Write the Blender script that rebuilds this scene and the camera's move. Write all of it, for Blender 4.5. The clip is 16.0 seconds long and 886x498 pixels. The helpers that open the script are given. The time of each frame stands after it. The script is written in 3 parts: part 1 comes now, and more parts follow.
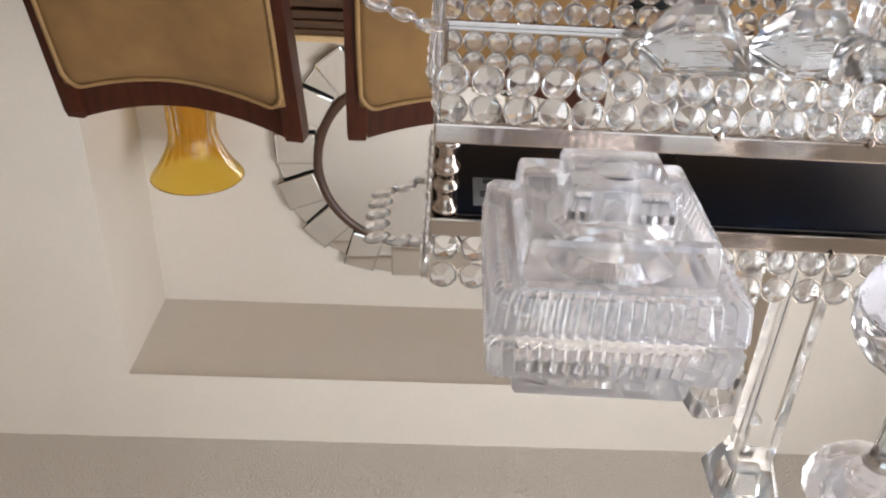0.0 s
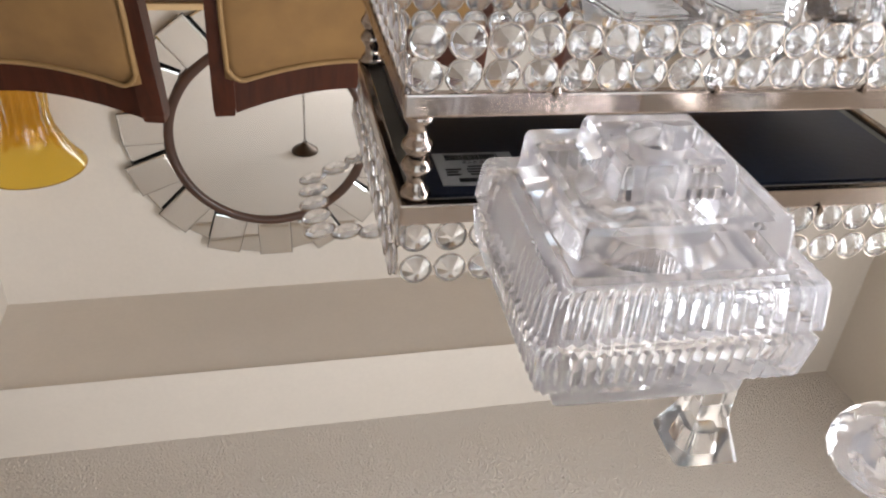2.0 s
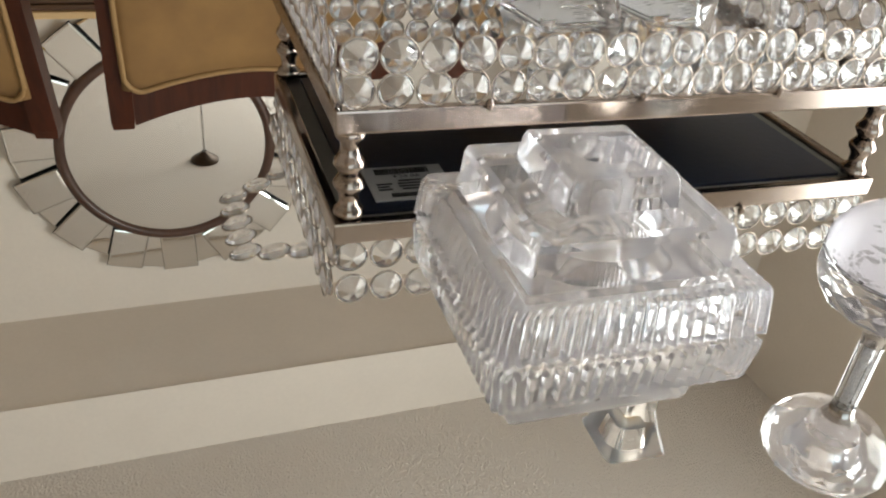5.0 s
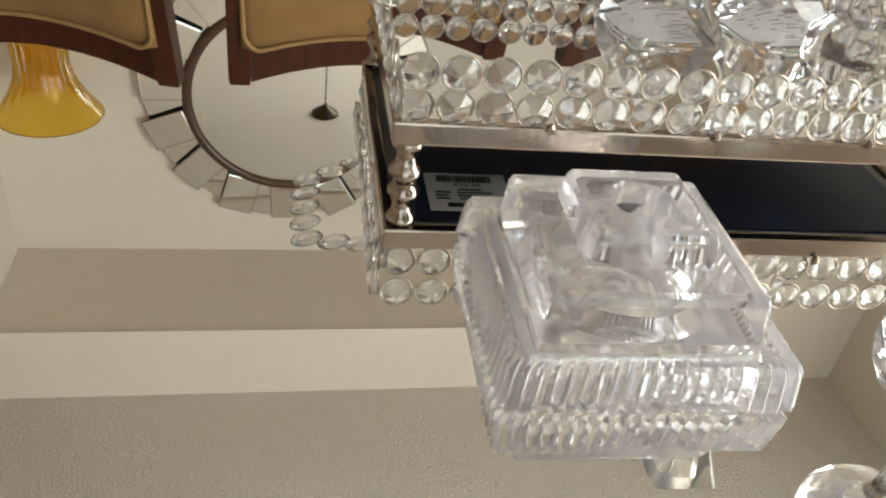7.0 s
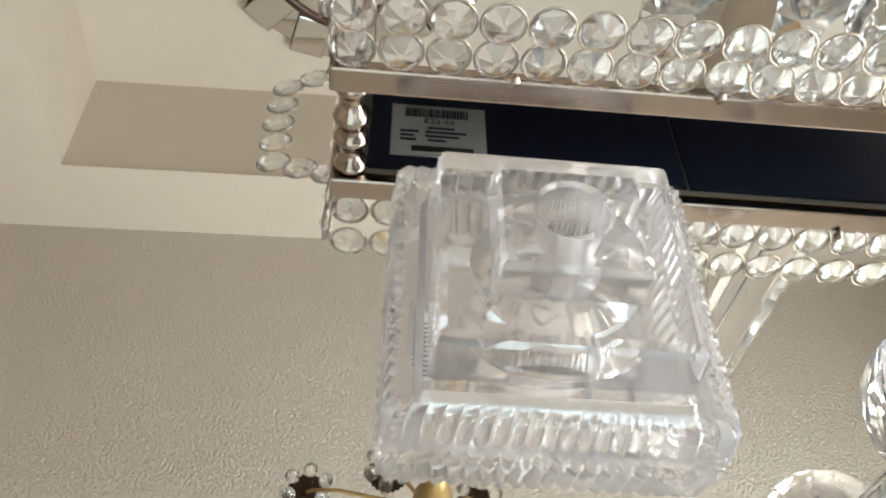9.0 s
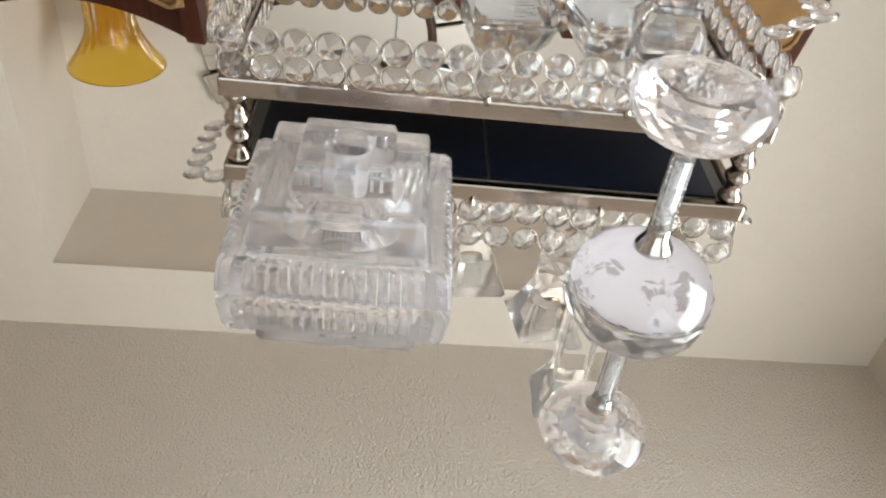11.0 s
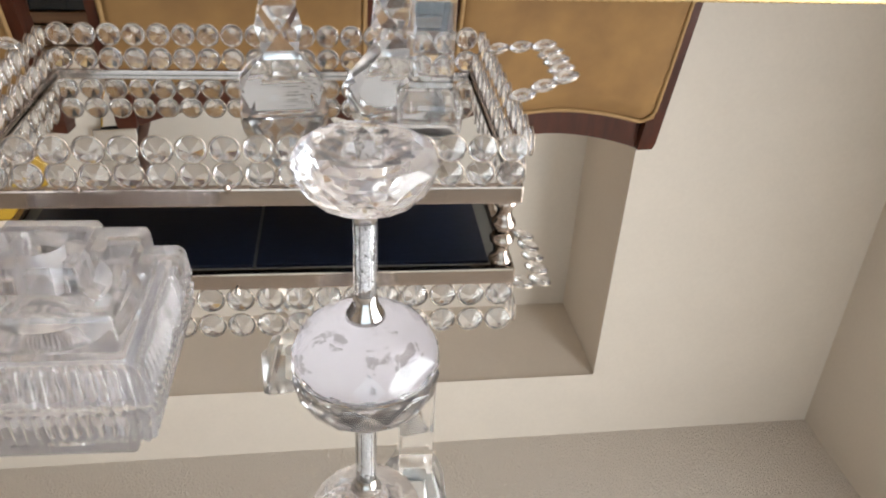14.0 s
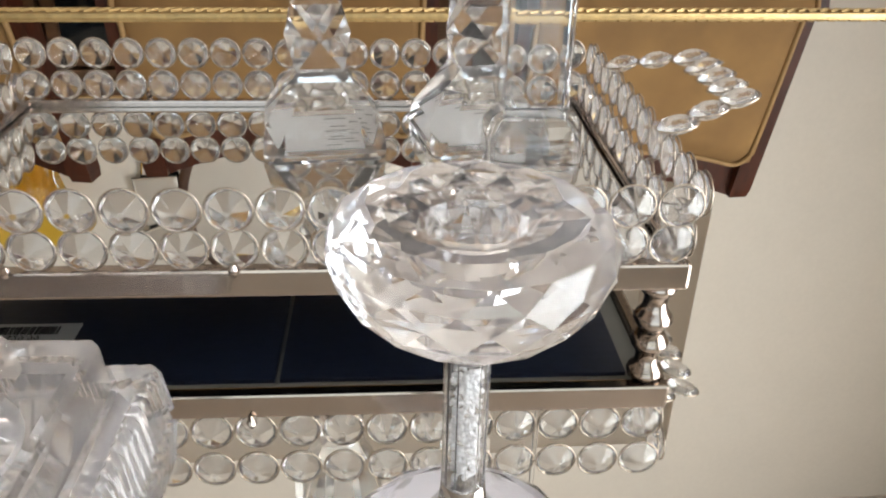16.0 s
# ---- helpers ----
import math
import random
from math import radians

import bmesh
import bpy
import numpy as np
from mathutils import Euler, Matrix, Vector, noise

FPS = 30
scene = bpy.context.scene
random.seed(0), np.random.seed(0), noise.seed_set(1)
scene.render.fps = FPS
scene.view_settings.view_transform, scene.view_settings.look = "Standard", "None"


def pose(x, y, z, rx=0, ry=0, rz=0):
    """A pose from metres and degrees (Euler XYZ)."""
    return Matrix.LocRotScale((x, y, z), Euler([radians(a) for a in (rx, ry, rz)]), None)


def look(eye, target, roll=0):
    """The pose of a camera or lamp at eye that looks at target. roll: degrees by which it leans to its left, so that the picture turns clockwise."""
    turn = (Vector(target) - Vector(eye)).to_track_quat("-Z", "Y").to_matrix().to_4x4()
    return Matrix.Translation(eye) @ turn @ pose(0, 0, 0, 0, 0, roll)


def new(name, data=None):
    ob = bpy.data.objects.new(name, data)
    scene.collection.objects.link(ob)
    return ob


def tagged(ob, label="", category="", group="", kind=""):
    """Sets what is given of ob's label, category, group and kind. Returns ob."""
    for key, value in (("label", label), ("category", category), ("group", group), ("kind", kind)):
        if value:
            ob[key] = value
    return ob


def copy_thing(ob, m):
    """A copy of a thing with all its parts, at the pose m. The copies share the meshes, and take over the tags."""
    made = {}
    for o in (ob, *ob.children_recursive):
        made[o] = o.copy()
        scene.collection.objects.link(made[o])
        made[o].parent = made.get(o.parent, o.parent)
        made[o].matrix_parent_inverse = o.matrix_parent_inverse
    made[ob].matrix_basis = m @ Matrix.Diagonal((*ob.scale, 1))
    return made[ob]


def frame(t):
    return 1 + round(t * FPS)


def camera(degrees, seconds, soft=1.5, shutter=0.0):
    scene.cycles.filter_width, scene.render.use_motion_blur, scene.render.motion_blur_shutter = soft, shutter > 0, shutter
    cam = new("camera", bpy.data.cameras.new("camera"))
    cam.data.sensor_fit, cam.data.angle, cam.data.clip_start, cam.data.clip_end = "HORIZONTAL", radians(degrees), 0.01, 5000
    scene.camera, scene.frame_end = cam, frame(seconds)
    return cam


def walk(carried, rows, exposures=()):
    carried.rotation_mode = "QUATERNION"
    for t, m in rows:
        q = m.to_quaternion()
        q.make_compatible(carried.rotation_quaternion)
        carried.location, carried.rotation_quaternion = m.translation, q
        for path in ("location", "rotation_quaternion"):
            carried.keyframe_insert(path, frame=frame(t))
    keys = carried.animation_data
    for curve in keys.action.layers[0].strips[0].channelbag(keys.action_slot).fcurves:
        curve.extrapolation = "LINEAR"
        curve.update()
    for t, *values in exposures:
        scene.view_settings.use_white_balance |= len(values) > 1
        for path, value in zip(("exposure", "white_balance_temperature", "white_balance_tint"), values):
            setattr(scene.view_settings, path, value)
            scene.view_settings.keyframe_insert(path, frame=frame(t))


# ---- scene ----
cam = camera(56.7, 16.0, soft=2.1)
PATH = [
    (0, (1.614, 0.413, 0.959), (1.677, 2.122, -0.077), 3.1),
    (0.5, (1.603, 0.442, 0.947), (1.659, 2.135, -0.117), 3.4),
    (1, (1.577, 0.455, 0.947), (1.745, 2.122, -0.145), 2.7),
    (1.5, (1.559, 0.464, 0.948), (1.871, 2.108, -0.147), 3.3),
    (2, (1.554, 0.482, 0.934), (1.974, 2.104, -0.158), 4.4),
    (2.5, (1.554, 0.491, 0.933), (2.106, 2.061, -0.176), 3.5),
    (3, (1.552, 0.491, 0.934), (2.152, 2.028, -0.196), 3.4),
    (5.5, (1.54, 0.499, 0.935), (2.171, 2.086, -0.106), 6.3),
    (6, (1.539, 0.501, 0.934), (2.152, 2.115, -0.076), 6.4),
    (6.5, (1.546, 0.499, 0.954), (2.121, 2.134, -0.045), 6.8),
    (7, (1.572, 0.501, 0.957), (1.955, 2.084, -0.204), 8.4),
    (7.5, (1.599, 0.534, 0.98), (1.864, 2.007, -0.348), 7.9),
    (8, (1.62, 0.573, 0.976), (1.835, 1.894, -0.51), 8.4),
    (8.2, (1.625, 0.582, 0.97), (1.833, 1.875, -0.541), 8.6),
    (10.3, (1.676, 0.466, 1.002), (1.825, 1.966, -0.313), 7.6),
    (10.5, (1.686, 0.444, 1.006), (1.848, 1.964, -0.284), 7.4),
    (11, (1.715, 0.402, 1.015), (1.888, 1.956, -0.232), 7.6),
    (11.5, (1.752, 0.387, 1.019), (1.941, 1.976, -0.181), 7.3),
    (12, (1.787, 0.38, 1.019), (1.994, 2.003, -0.133), 5.2),
    (12.5, (1.81, 0.376, 1.019), (2.01, 2.032, -0.084), 4.0),
    (13, (1.827, 0.377, 1.019), (2.05, 2.052, -0.05), 3.7),
    (13.5, (1.833, 0.376, 1.017), (2.084, 2.055, -0.04), 3.4),
    (14, (1.835, 0.391, 1.011), (2.106, 2.075, -0.033), 3.1),
    (14.5, (1.835, 0.45, 0.98), (2.091, 2.158, -0.029), 3.6),
    (15, (1.834, 0.484, 0.966), (2.014, 2.192, -0.059), 1.6),
    (15.5, (1.835, 0.516, 0.961), (2.01, 2.237, -0.043), 1.3),
    (16, (1.83, 0.555, 0.941), (1.992, 2.306, -0.011), 1.2),
]
EXPOSURES = [(0, -0.04, 6300, 12), (2, -0.1, 6370, 13), (3, -0.34, 6370, 14), (5.5, -0.4, 6770, 5), (6.5, -0.42, 6950, 4), (7.5, -0.18, 6920, 3), (8.2, -0.07, 6820, 2),
             (10.3, -0.06, 6500, 6), (11, -0.06, 6500, 7), (12.5, -0.09, 6550, 10), (14.5, -0.13, 6470, 10), (16, -0.2, 6570, 8)]
walk(cam, [(t, look(eye, target, roll)) for t, eye, target, roll in PATH], EXPOSURES)

# ---- light ----
world = bpy.data.worlds.new("sky")
scene.world = world
world.use_nodes = True
wn = world.node_tree.nodes
sky = wn.new("ShaderNodeTexSky")
sky.sky_type = "NISHITA"
sky.sun_disc = False
sky.sun_elevation, sky.sun_rotation = radians(48), radians(20)
wn["Background"].inputs["Strength"].default_value = 0.12
world.node_tree.links.new(sky.outputs["Color"], wn["Background"].inputs["Color"])


def window_light(name, at, rx, rz, w, h, watts, colour):
    lamp = bpy.data.lights.new(name, "AREA")
    lamp.shape, lamp.size, lamp.size_y, lamp.energy, lamp.color = "RECTANGLE", w, h, watts, colour
    ob = new(name, lamp)
    ob.matrix_world = pose(*at, rx, 0, rz)
    return ob


# wide dim fill behind the camera, added to even out the north wall
window_light("south_fill_light", (1.8, -2.44, 1.3), 103, 0, 3.0, 1.9, 40, (0.82, 0.94, 1.0))
window_light("side_window_daylight", (3.37, 0.05, 1.3), 104, 90, 1.5, 1.5, 104, (0.93, 0.97, 1.0))


# ---- materials ----
def material(name):
    m = bpy.data.materials.new(name)
    m.use_nodes = True
    return m, m.node_tree.nodes, m.node_tree.links, m.node_tree.nodes["Principled BSDF"]


def simple(name, colour, rough=0.5, metal=0.0, grain=0.0, scale=60.0, bump=0.0, second=None, coat=0.0):
    """A surface with noise in colour, gloss and relief, at real size."""
    m, n, l, b = material(name)
    b.inputs["Metallic"].default_value = metal
    b.inputs["Roughness"].default_value = rough
    b.inputs["Coat Weight"].default_value = coat
    co = n.new("ShaderNodeTexCoord")
    small = n.new("ShaderNodeTexNoise")
    small.inputs["Scale"].default_value, small.inputs["Detail"].default_value = scale, 6
    large = n.new("ShaderNodeTexNoise")
    large.inputs["Scale"].default_value, large.inputs["Detail"].default_value = scale / 12, 3
    for t in (small, large):
        l.new(co.outputs["Object"], t.inputs["Vector"])
    add = n.new("ShaderNodeMath")
    add.operation = "ADD"
    l.new(small.outputs["Fac"], add.inputs[0])
    l.new(large.outputs["Fac"], add.inputs[1])
    ramp = n.new("ShaderNodeMapRange")
    ramp.inputs["From Min"].default_value, ramp.inputs["From Max"].default_value = 0.7, 1.3
    l.new(add.outputs[0], ramp.inputs["Value"])
    mix = n.new("ShaderNodeMix")
    mix.data_type = "RGBA"
    two = second or tuple(c * (1 - grain) for c in colour)
    mix.inputs["A"].default_value, mix.inputs["B"].default_value = (*colour, 1), (*two, 1)
    l.new(ramp.outputs[0], mix.inputs["Factor"])
    l.new(mix.outputs["Result"], b.inputs["Base Color"])
    if bump:
        bp = n.new("ShaderNodeBump")
        bp.inputs["Distance"].default_value, bp.inputs["Strength"].default_value = bump, 0.6
        l.new(small.outputs["Fac"], bp.inputs["Height"])
        l.new(bp.outputs["Normal"], b.inputs["Normal"])
    return m


def glass(name, tint=(1, 1, 1), ior=1.52, rough=0.0, milk=0.0):
    """Clear glass; milk: share of a translucent veil, added to brighten it like caught daylight."""
    m, n, l, b = material(name)
    b.inputs["Base Color"].default_value = (*tint, 1)
    b.inputs["Transmission Weight"].default_value = 1
    b.inputs["Roughness"].default_value = rough
    b.inputs["IOR"].default_value = ior
    veil = n.new("ShaderNodeBsdfTranslucent")
    veil.inputs["Color"].default_value = (0.95 * tint[0], 0.925 * tint[1], 0.97 * tint[2], 1)
    mix = n.new("ShaderNodeMixShader")
    mix.inputs[0].default_value = milk
    l.new(b.outputs[0], mix.inputs[1])
    l.new(veil.outputs[0], mix.inputs[2])
    l.new(mix.outputs[0], n["Material Output"].inputs["Surface"])
    return m


def mirror_material(name, colour, rough=0.0):
    m, n, l, b = material(name)
    b.inputs["Base Color"].default_value = (*colour, 1)
    b.inputs["Metallic"].default_value = 1
    b.inputs["Roughness"].default_value = rough
    return m


def stipple(name, colour):
    """Sprayed orange-peel plaster: blobs of about 8 mm over a fine grain."""
    m, n, l, b = material(name)
    co = n.new("ShaderNodeTexCoord")
    blob = n.new("ShaderNodeTexNoise")
    blob.inputs["Scale"].default_value, blob.inputs["Detail"].default_value = 165, 3
    blob.inputs["Roughness"].default_value = 0.55
    fine = n.new("ShaderNodeTexNoise")
    fine.inputs["Scale"].default_value, fine.inputs["Detail"].default_value = 260, 2
    stain = n.new("ShaderNodeTexNoise")
    stain.inputs["Scale"].default_value = 1.7
    for t in (blob, fine, stain):
        l.new(co.outputs["Object"], t.inputs["Vector"])
    rise = n.new("ShaderNodeMapRange")
    rise.inputs["From Min"].default_value, rise.inputs["From Max"].default_value = 0.36, 0.68
    l.new(blob.outputs["Fac"], rise.inputs["Value"])
    mix = n.new("ShaderNodeMath")
    mix.operation = "MULTIPLY_ADD"
    mix.inputs[1].default_value = 0.25
    l.new(fine.outputs["Fac"], mix.inputs[0])
    l.new(rise.outputs[0], mix.inputs[2])
    bp = n.new("ShaderNodeBump")
    bp.inputs["Distance"].default_value, bp.inputs["Strength"].default_value = 0.0062, 1.0
    l.new(mix.outputs[0], bp.inputs["Height"])
    l.new(bp.outputs["Normal"], b.inputs["Normal"])
    tone = n.new("ShaderNodeMix")
    tone.data_type = "RGBA"
    tone.inputs["A"].default_value = (*colour, 1)
    tone.inputs["B"].default_value = (*(c * 0.93 for c in colour), 1)
    l.new(stain.outputs["Fac"], tone.inputs["Factor"])
    l.new(tone.outputs["Result"], b.inputs["Base Color"])
    b.inputs["Roughness"].default_value = 0.92
    return m


def wood(name, light, dark, rough=0.3, along=2):
    """Stained, varnished wood with its grain along one axis."""
    m, n, l, b = material(name)
    co = n.new("ShaderNodeTexCoord")
    mp = n.new("ShaderNodeMapping")
    stretch = [34.0, 34.0, 34.0]
    stretch[along] = 2.2
    mp.inputs["Scale"].default_value = stretch
    l.new(co.outputs["Object"], mp.inputs["Vector"])
    g = n.new("ShaderNodeTexNoise")
    g.inputs["Scale"].default_value, g.inputs["Detail"].default_value, g.inputs["Distortion"].default_value = 2.2, 8, 0.8
    l.new(mp.outputs["Vector"], g.inputs["Vector"])
    ramp = n.new("ShaderNodeValToRGB")
    ramp.color_ramp.elements[0].position, ramp.color_ramp.elements[1].position = 0.32, 0.7
    ramp.color_ramp.elements[0].color, ramp.color_ramp.elements[1].color = (*dark, 1), (*light, 1)
    l.new(g.outputs["Fac"], ramp.inputs["Fac"])
    l.new(ramp.outputs["Color"], b.inputs["Base Color"])
    bp = n.new("ShaderNodeBump")
    bp.inputs["Distance"].default_value, bp.inputs["Strength"].default_value = 0.0006, 0.3
    l.new(g.outputs["Fac"], bp.inputs["Height"])
    l.new(bp.outputs["Normal"], b.inputs["Normal"])
    b.inputs["Roughness"].default_value = rough
    b.inputs["Specular IOR Level"].default_value = 0.22
    return m


def blotched(name, sound, worn):
    """Foil that has flaked off in patches of a few millimetres."""
    m, n, l, b = material(name)
    co = n.new("ShaderNodeTexCoord")
    t = n.new("ShaderNodeTexNoise")
    t.inputs["Scale"].default_value, t.inputs["Detail"].default_value = 95, 3
    l.new(co.outputs["Object"], t.inputs["Vector"])
    edge = n.new("ShaderNodeMapRange")
    edge.inputs["From Min"].default_value, edge.inputs["From Max"].default_value = 0.57, 0.62
    l.new(t.outputs["Fac"], edge.inputs["Value"])
    mix = n.new("ShaderNodeMix")
    mix.data_type = "RGBA"
    mix.inputs["A"].default_value, mix.inputs["B"].default_value = (*sound, 1), (*worn, 1)
    l.new(edge.outputs[0], mix.inputs["Factor"])
    l.new(mix.outputs["Result"], b.inputs["Base Color"])
    b.inputs["Roughness"].default_value = 0.4
    b.inputs["Metallic"].default_value = 0.15
    return m


WALL = simple("wall_paint", (0.68, 0.616, 0.548), 0.85, grain=0.05, scale=90, bump=0.0006)
CEILING = stipple("ceiling_plaster", (0.84, 0.76, 0.685))
FLOOR = simple("floor_tiles", (0.72, 0.49, 0.24), 0.45, 0, 0.15, 12)
TABLE_MIRROR = mirror_material("mirror_glass", (0.86, 0.85, 0.82))
WALL_MIRROR = mirror_material("wall_mirror_glass", (0.88, 0.88, 0.87))
TRAY_MIRROR = mirror_material("tray_mirror_glass", (0.82, 0.83, 0.82))
CRYSTAL = glass("clear_crystal", (1.0, 1.0, 1.0), 1.52, 0.008, 0.035)
CRYSTAL_BEAD = glass("bead_crystal", (1.0, 1.0, 1.0), 1.5, 0.004, 0.075)
CUT = glass("cut_crystal", (1.0, 0.99, 1.0), 1.52, 0.01, 0.11)
STICK = glass("candlestick_crystal", (1.0, 1.0, 1.0), 1.5, 0.006, 0.07)
DOME = glass("dome_crystal", (1.0, 0.99, 1.0), 1.52, 0.008, 0.05)
PRESSED = glass("pressed_glass", (1.0, 0.995, 1.0), 1.5, 0.0, 0.14)
AMBER = glass("amber_glass", (1.0, 0.73, 0.13), 1.45, 0.12, 0.2)
SILVER = simple("polished_nickel", (0.38, 0.315, 0.275), 0.14, 1.0, 0.12, 140)
WIRE = simple("nickel_wire", (0.44, 0.375, 0.315), 0.25, 1.0, 0.15, 300)
CHROME = simple("chrome", (0.46, 0.44, 0.43), 0.05, 1.0, 0.04, 120)
BLACK_FELT = simple("black_board", (0.013, 0.021, 0.05), 0.38, 0.0, 0.3, 200, 0.0002)
GOLD = simple("gilded_moulding", (0.52, 0.36, 0.16), 0.38, 0.75, 0.35, 160, 0.0006)
SUEDE = simple("gold_suede", (0.25, 0.134, 0.042), 0.85, 0.0, 0.0, 14, 0.0008, second=(0.15, 0.076, 0.024))
PIPING = simple("gold_piping", (0.29, 0.165, 0.06), 0.7, 0.0, 0.2, 300)
MAHOGANY = wood("mahogany", (0.058, 0.0135, 0.0052), (0.028, 0.0066, 0.0027), 0.42)
DARK_RING = simple("bronze_frame", (0.08, 0.037, 0.024), 0.36, 0.0, 0.35, 50)
HUTCH_WOOD = wood("walnut_hutch", (0.16, 0.085, 0.045), (0.085, 0.04, 0.02), 0.35, 0)
DARK_EDGE = simple("dark_edge", (0.02, 0.02, 0.02), 0.5, 0, 0.2, 100)
PAPER = simple("white_paper", (0.88, 0.88, 0.88), 0.7, 0, 0.05, 200)
GREY_BOARD = simple("grey_board", (0.22, 0.21, 0.19), 0.6, 0, 0.1, 120)
GREY_PAPER = simple("grey_paper", (0.5, 0.5, 0.52), 0.6, 0, 0.08, 150)
INK = simple("black_ink", (0.02, 0.02, 0.022), 0.6, 0, 0.2, 400)
FOIL = blotched("worn_silver_foil", (0.9, 0.87, 0.91), (0.5, 0.47, 0.49))
GLITTER = simple("crystal_chips", (0.94, 0.93, 0.95), 0.15, 0.0, 0.1, 900)
BRONZE = simple("antique_bronze", (0.07, 0.042, 0.024), 0.4, 0.5, 0.4, 90)
DARK_GLASS = simple("dark_cabinet_glass", (0.012, 0.016, 0.02), 0.06, 0, 0.4, 14)


# ---- mesh helpers ----
def bx(bm, x0, y0, z0, x1, y1, z1, bevel=0.0):
    """A box between two corners, with its edges eased."""
    made = bmesh.ops.create_cube(bm, size=1, matrix=Matrix.LocRotScale(
        ((x0 + x1) / 2, (y0 + y1) / 2, (z0 + z1) / 2), None, (abs(x1 - x0), abs(y1 - y0), abs(z1 - z0))))
    if bevel:
        edges = list({e for v in made["verts"] for e in v.link_edges})
        bmesh.ops.bevel(bm, geom=edges, offset=bevel, segments=2, profile=0.6, affect="EDGES")


def loft(bm, rings, cap0=True, cap1=True, closed=False):
    """A skin over rings of as many points each."""
    vs = [[bm.verts.new(p) for p in ring] for ring in rings]
    n = len(vs[0])
    pairs = list(zip(vs, vs[1:]))
    if closed:
        pairs.append((vs[-1], vs[0]))
    for a, b in pairs:
        for i in range(n):
            j = (i + 1) % n
            bm.faces.new((a[i], a[j], b[j], b[i]))
    if not closed:
        if cap0:
            bm.faces.new(list(reversed(vs[0])))
        if cap1:
            bm.faces.new(vs[-1])


def circle(r, z, n, turn=0.0, cx=0.0, cy=0.0):
    return [(cx + r * math.cos(2 * math.pi * (i + turn) / n), cy + r * math.sin(2 * math.pi * (i + turn) / n), z) for i in range(n)]


def lathe(bm, profile, n=24, cap0=True, cap1=True):
    loft(bm, [circle(r, z, n) for r, z in profile], cap0, cap1)


def facets(bm, profile, n):
    """A cut crystal: rings that turn by half a step, joined by triangles."""
    rings = [[bm.verts.new(p) for p in circle(r, z, n, 0.5 * (k % 2))] for k, (r, z) in enumerate(profile)]
    for k, (a, b) in enumerate(zip(rings, rings[1:])):
        for i in range(n):
            j = (i + 1) % n
            if k % 2 == 0:
                bm.faces.new((a[i], a[j], b[i]))
                bm.faces.new((a[j], b[j], b[i]))
            else:
                bm.faces.new((a[i], b[j], b[i]))
                bm.faces.new((a[i], a[j], b[j]))
    bm.faces.new(list(reversed(rings[0])))
    bm.faces.new(rings[-1])


def squarish(half, z, n, power=8.0, turn=0.0, flute=0.0, flutes=0, halfy=None):
    """A square outline with rounded corners; flutes give it ribs."""
    pts = []
    halfy = halfy or half
    for i in range(n):
        s = 4 * i / n
        k, f = int(s), 2 * (s - int(s)) - 1
        x, y = ((1, f), (-f, 1), (-1, -f), (f, -1))[k]
        c = 1.0 / (abs(x) ** power + abs(y) ** power) ** (1 / power)
        r = 1.0
        if flute:
            r = 1 - flute / half * (1 - abs(math.sin(math.pi * flutes * (f + 1) / 2)))
        x, y = x * c * r * half, y * c * r * halfy
        a = radians(turn)
        pts.append((x * math.cos(a) - y * math.sin(a), x * math.sin(a) + y * math.cos(a), z))
    return pts


def torus(bm, r, t, n=16, m=6, sx=1.0, sy=1.0):
    rings = []
    for i in range(n):
        a = 2 * math.pi * i / n
        rings.append([((r + t * math.cos(b)) * math.cos(a) * sx, (r + t * math.cos(b)) * math.sin(a) * sy, t * math.sin(b))
                      for b in (2 * math.pi * j / m for j in range(m))])
    loft(bm, rings, closed=True)


def sweep(bm, points, r, m=6, closed=False):
    """A round rod along points."""
    rings = []
    pts = [Vector(p) for p in points]
    for i, p in enumerate(pts):
        a = pts[i - 1] if (i or closed) else pts[i]
        b = pts[(i + 1) % len(pts)] if (i + 1 < len(pts) or closed) else pts[i]
        q = (b - a).to_track_quat("Z", "Y")
        rings.append([p + q @ Vector((r * math.cos(2 * math.pi * j / m), r * math.sin(2 * math.pi * j / m), 0)) for j in range(m)])
    loft(bm, rings, closed=closed)


def to_mesh(name, bm, mat, smooth=False):
    bmesh.ops.recalc_face_normals(bm, faces=bm.faces)
    me = bpy.data.meshes.new(name)
    if smooth:
        for f in bm.faces:
            f.smooth = len(f.verts) <= 4
    bm.to_mesh(me)
    bm.free()
    me.materials.append(mat)
    return me


def part(name, bm, mat, parent=None, label="", smooth=False):
    ob = new(name, to_mesh(name, bm, mat, smooth))
    if parent:
        ob.parent = parent
    if label:
        tagged(ob, label)
    return ob


def share(name, mesh, parent, m):
    """One more object on a mesh that exists."""
    ob = new(name, mesh)
    ob.parent = parent
    ob.matrix_basis = m
    return ob


def thing(name, m, label, category, group=""):
    ob = new(name)
    ob.matrix_basis = m
    return tagged(ob, label, category, group)


def setting(name, bm, mat, label, category):
    return tagged(part(name, bm, mat), label, category, kind="structure")


TOP = 0.75            # the table's mirror
WALL_Y, NICHE_Y = 2.262, 2.65
NICHE_L, NICHE_R, NICHE_TOP = 0.791, 2.632, 2.126
EAST, WEST, SOUTH, HIGH = 3.4, -1.5, -2.5, 2.367

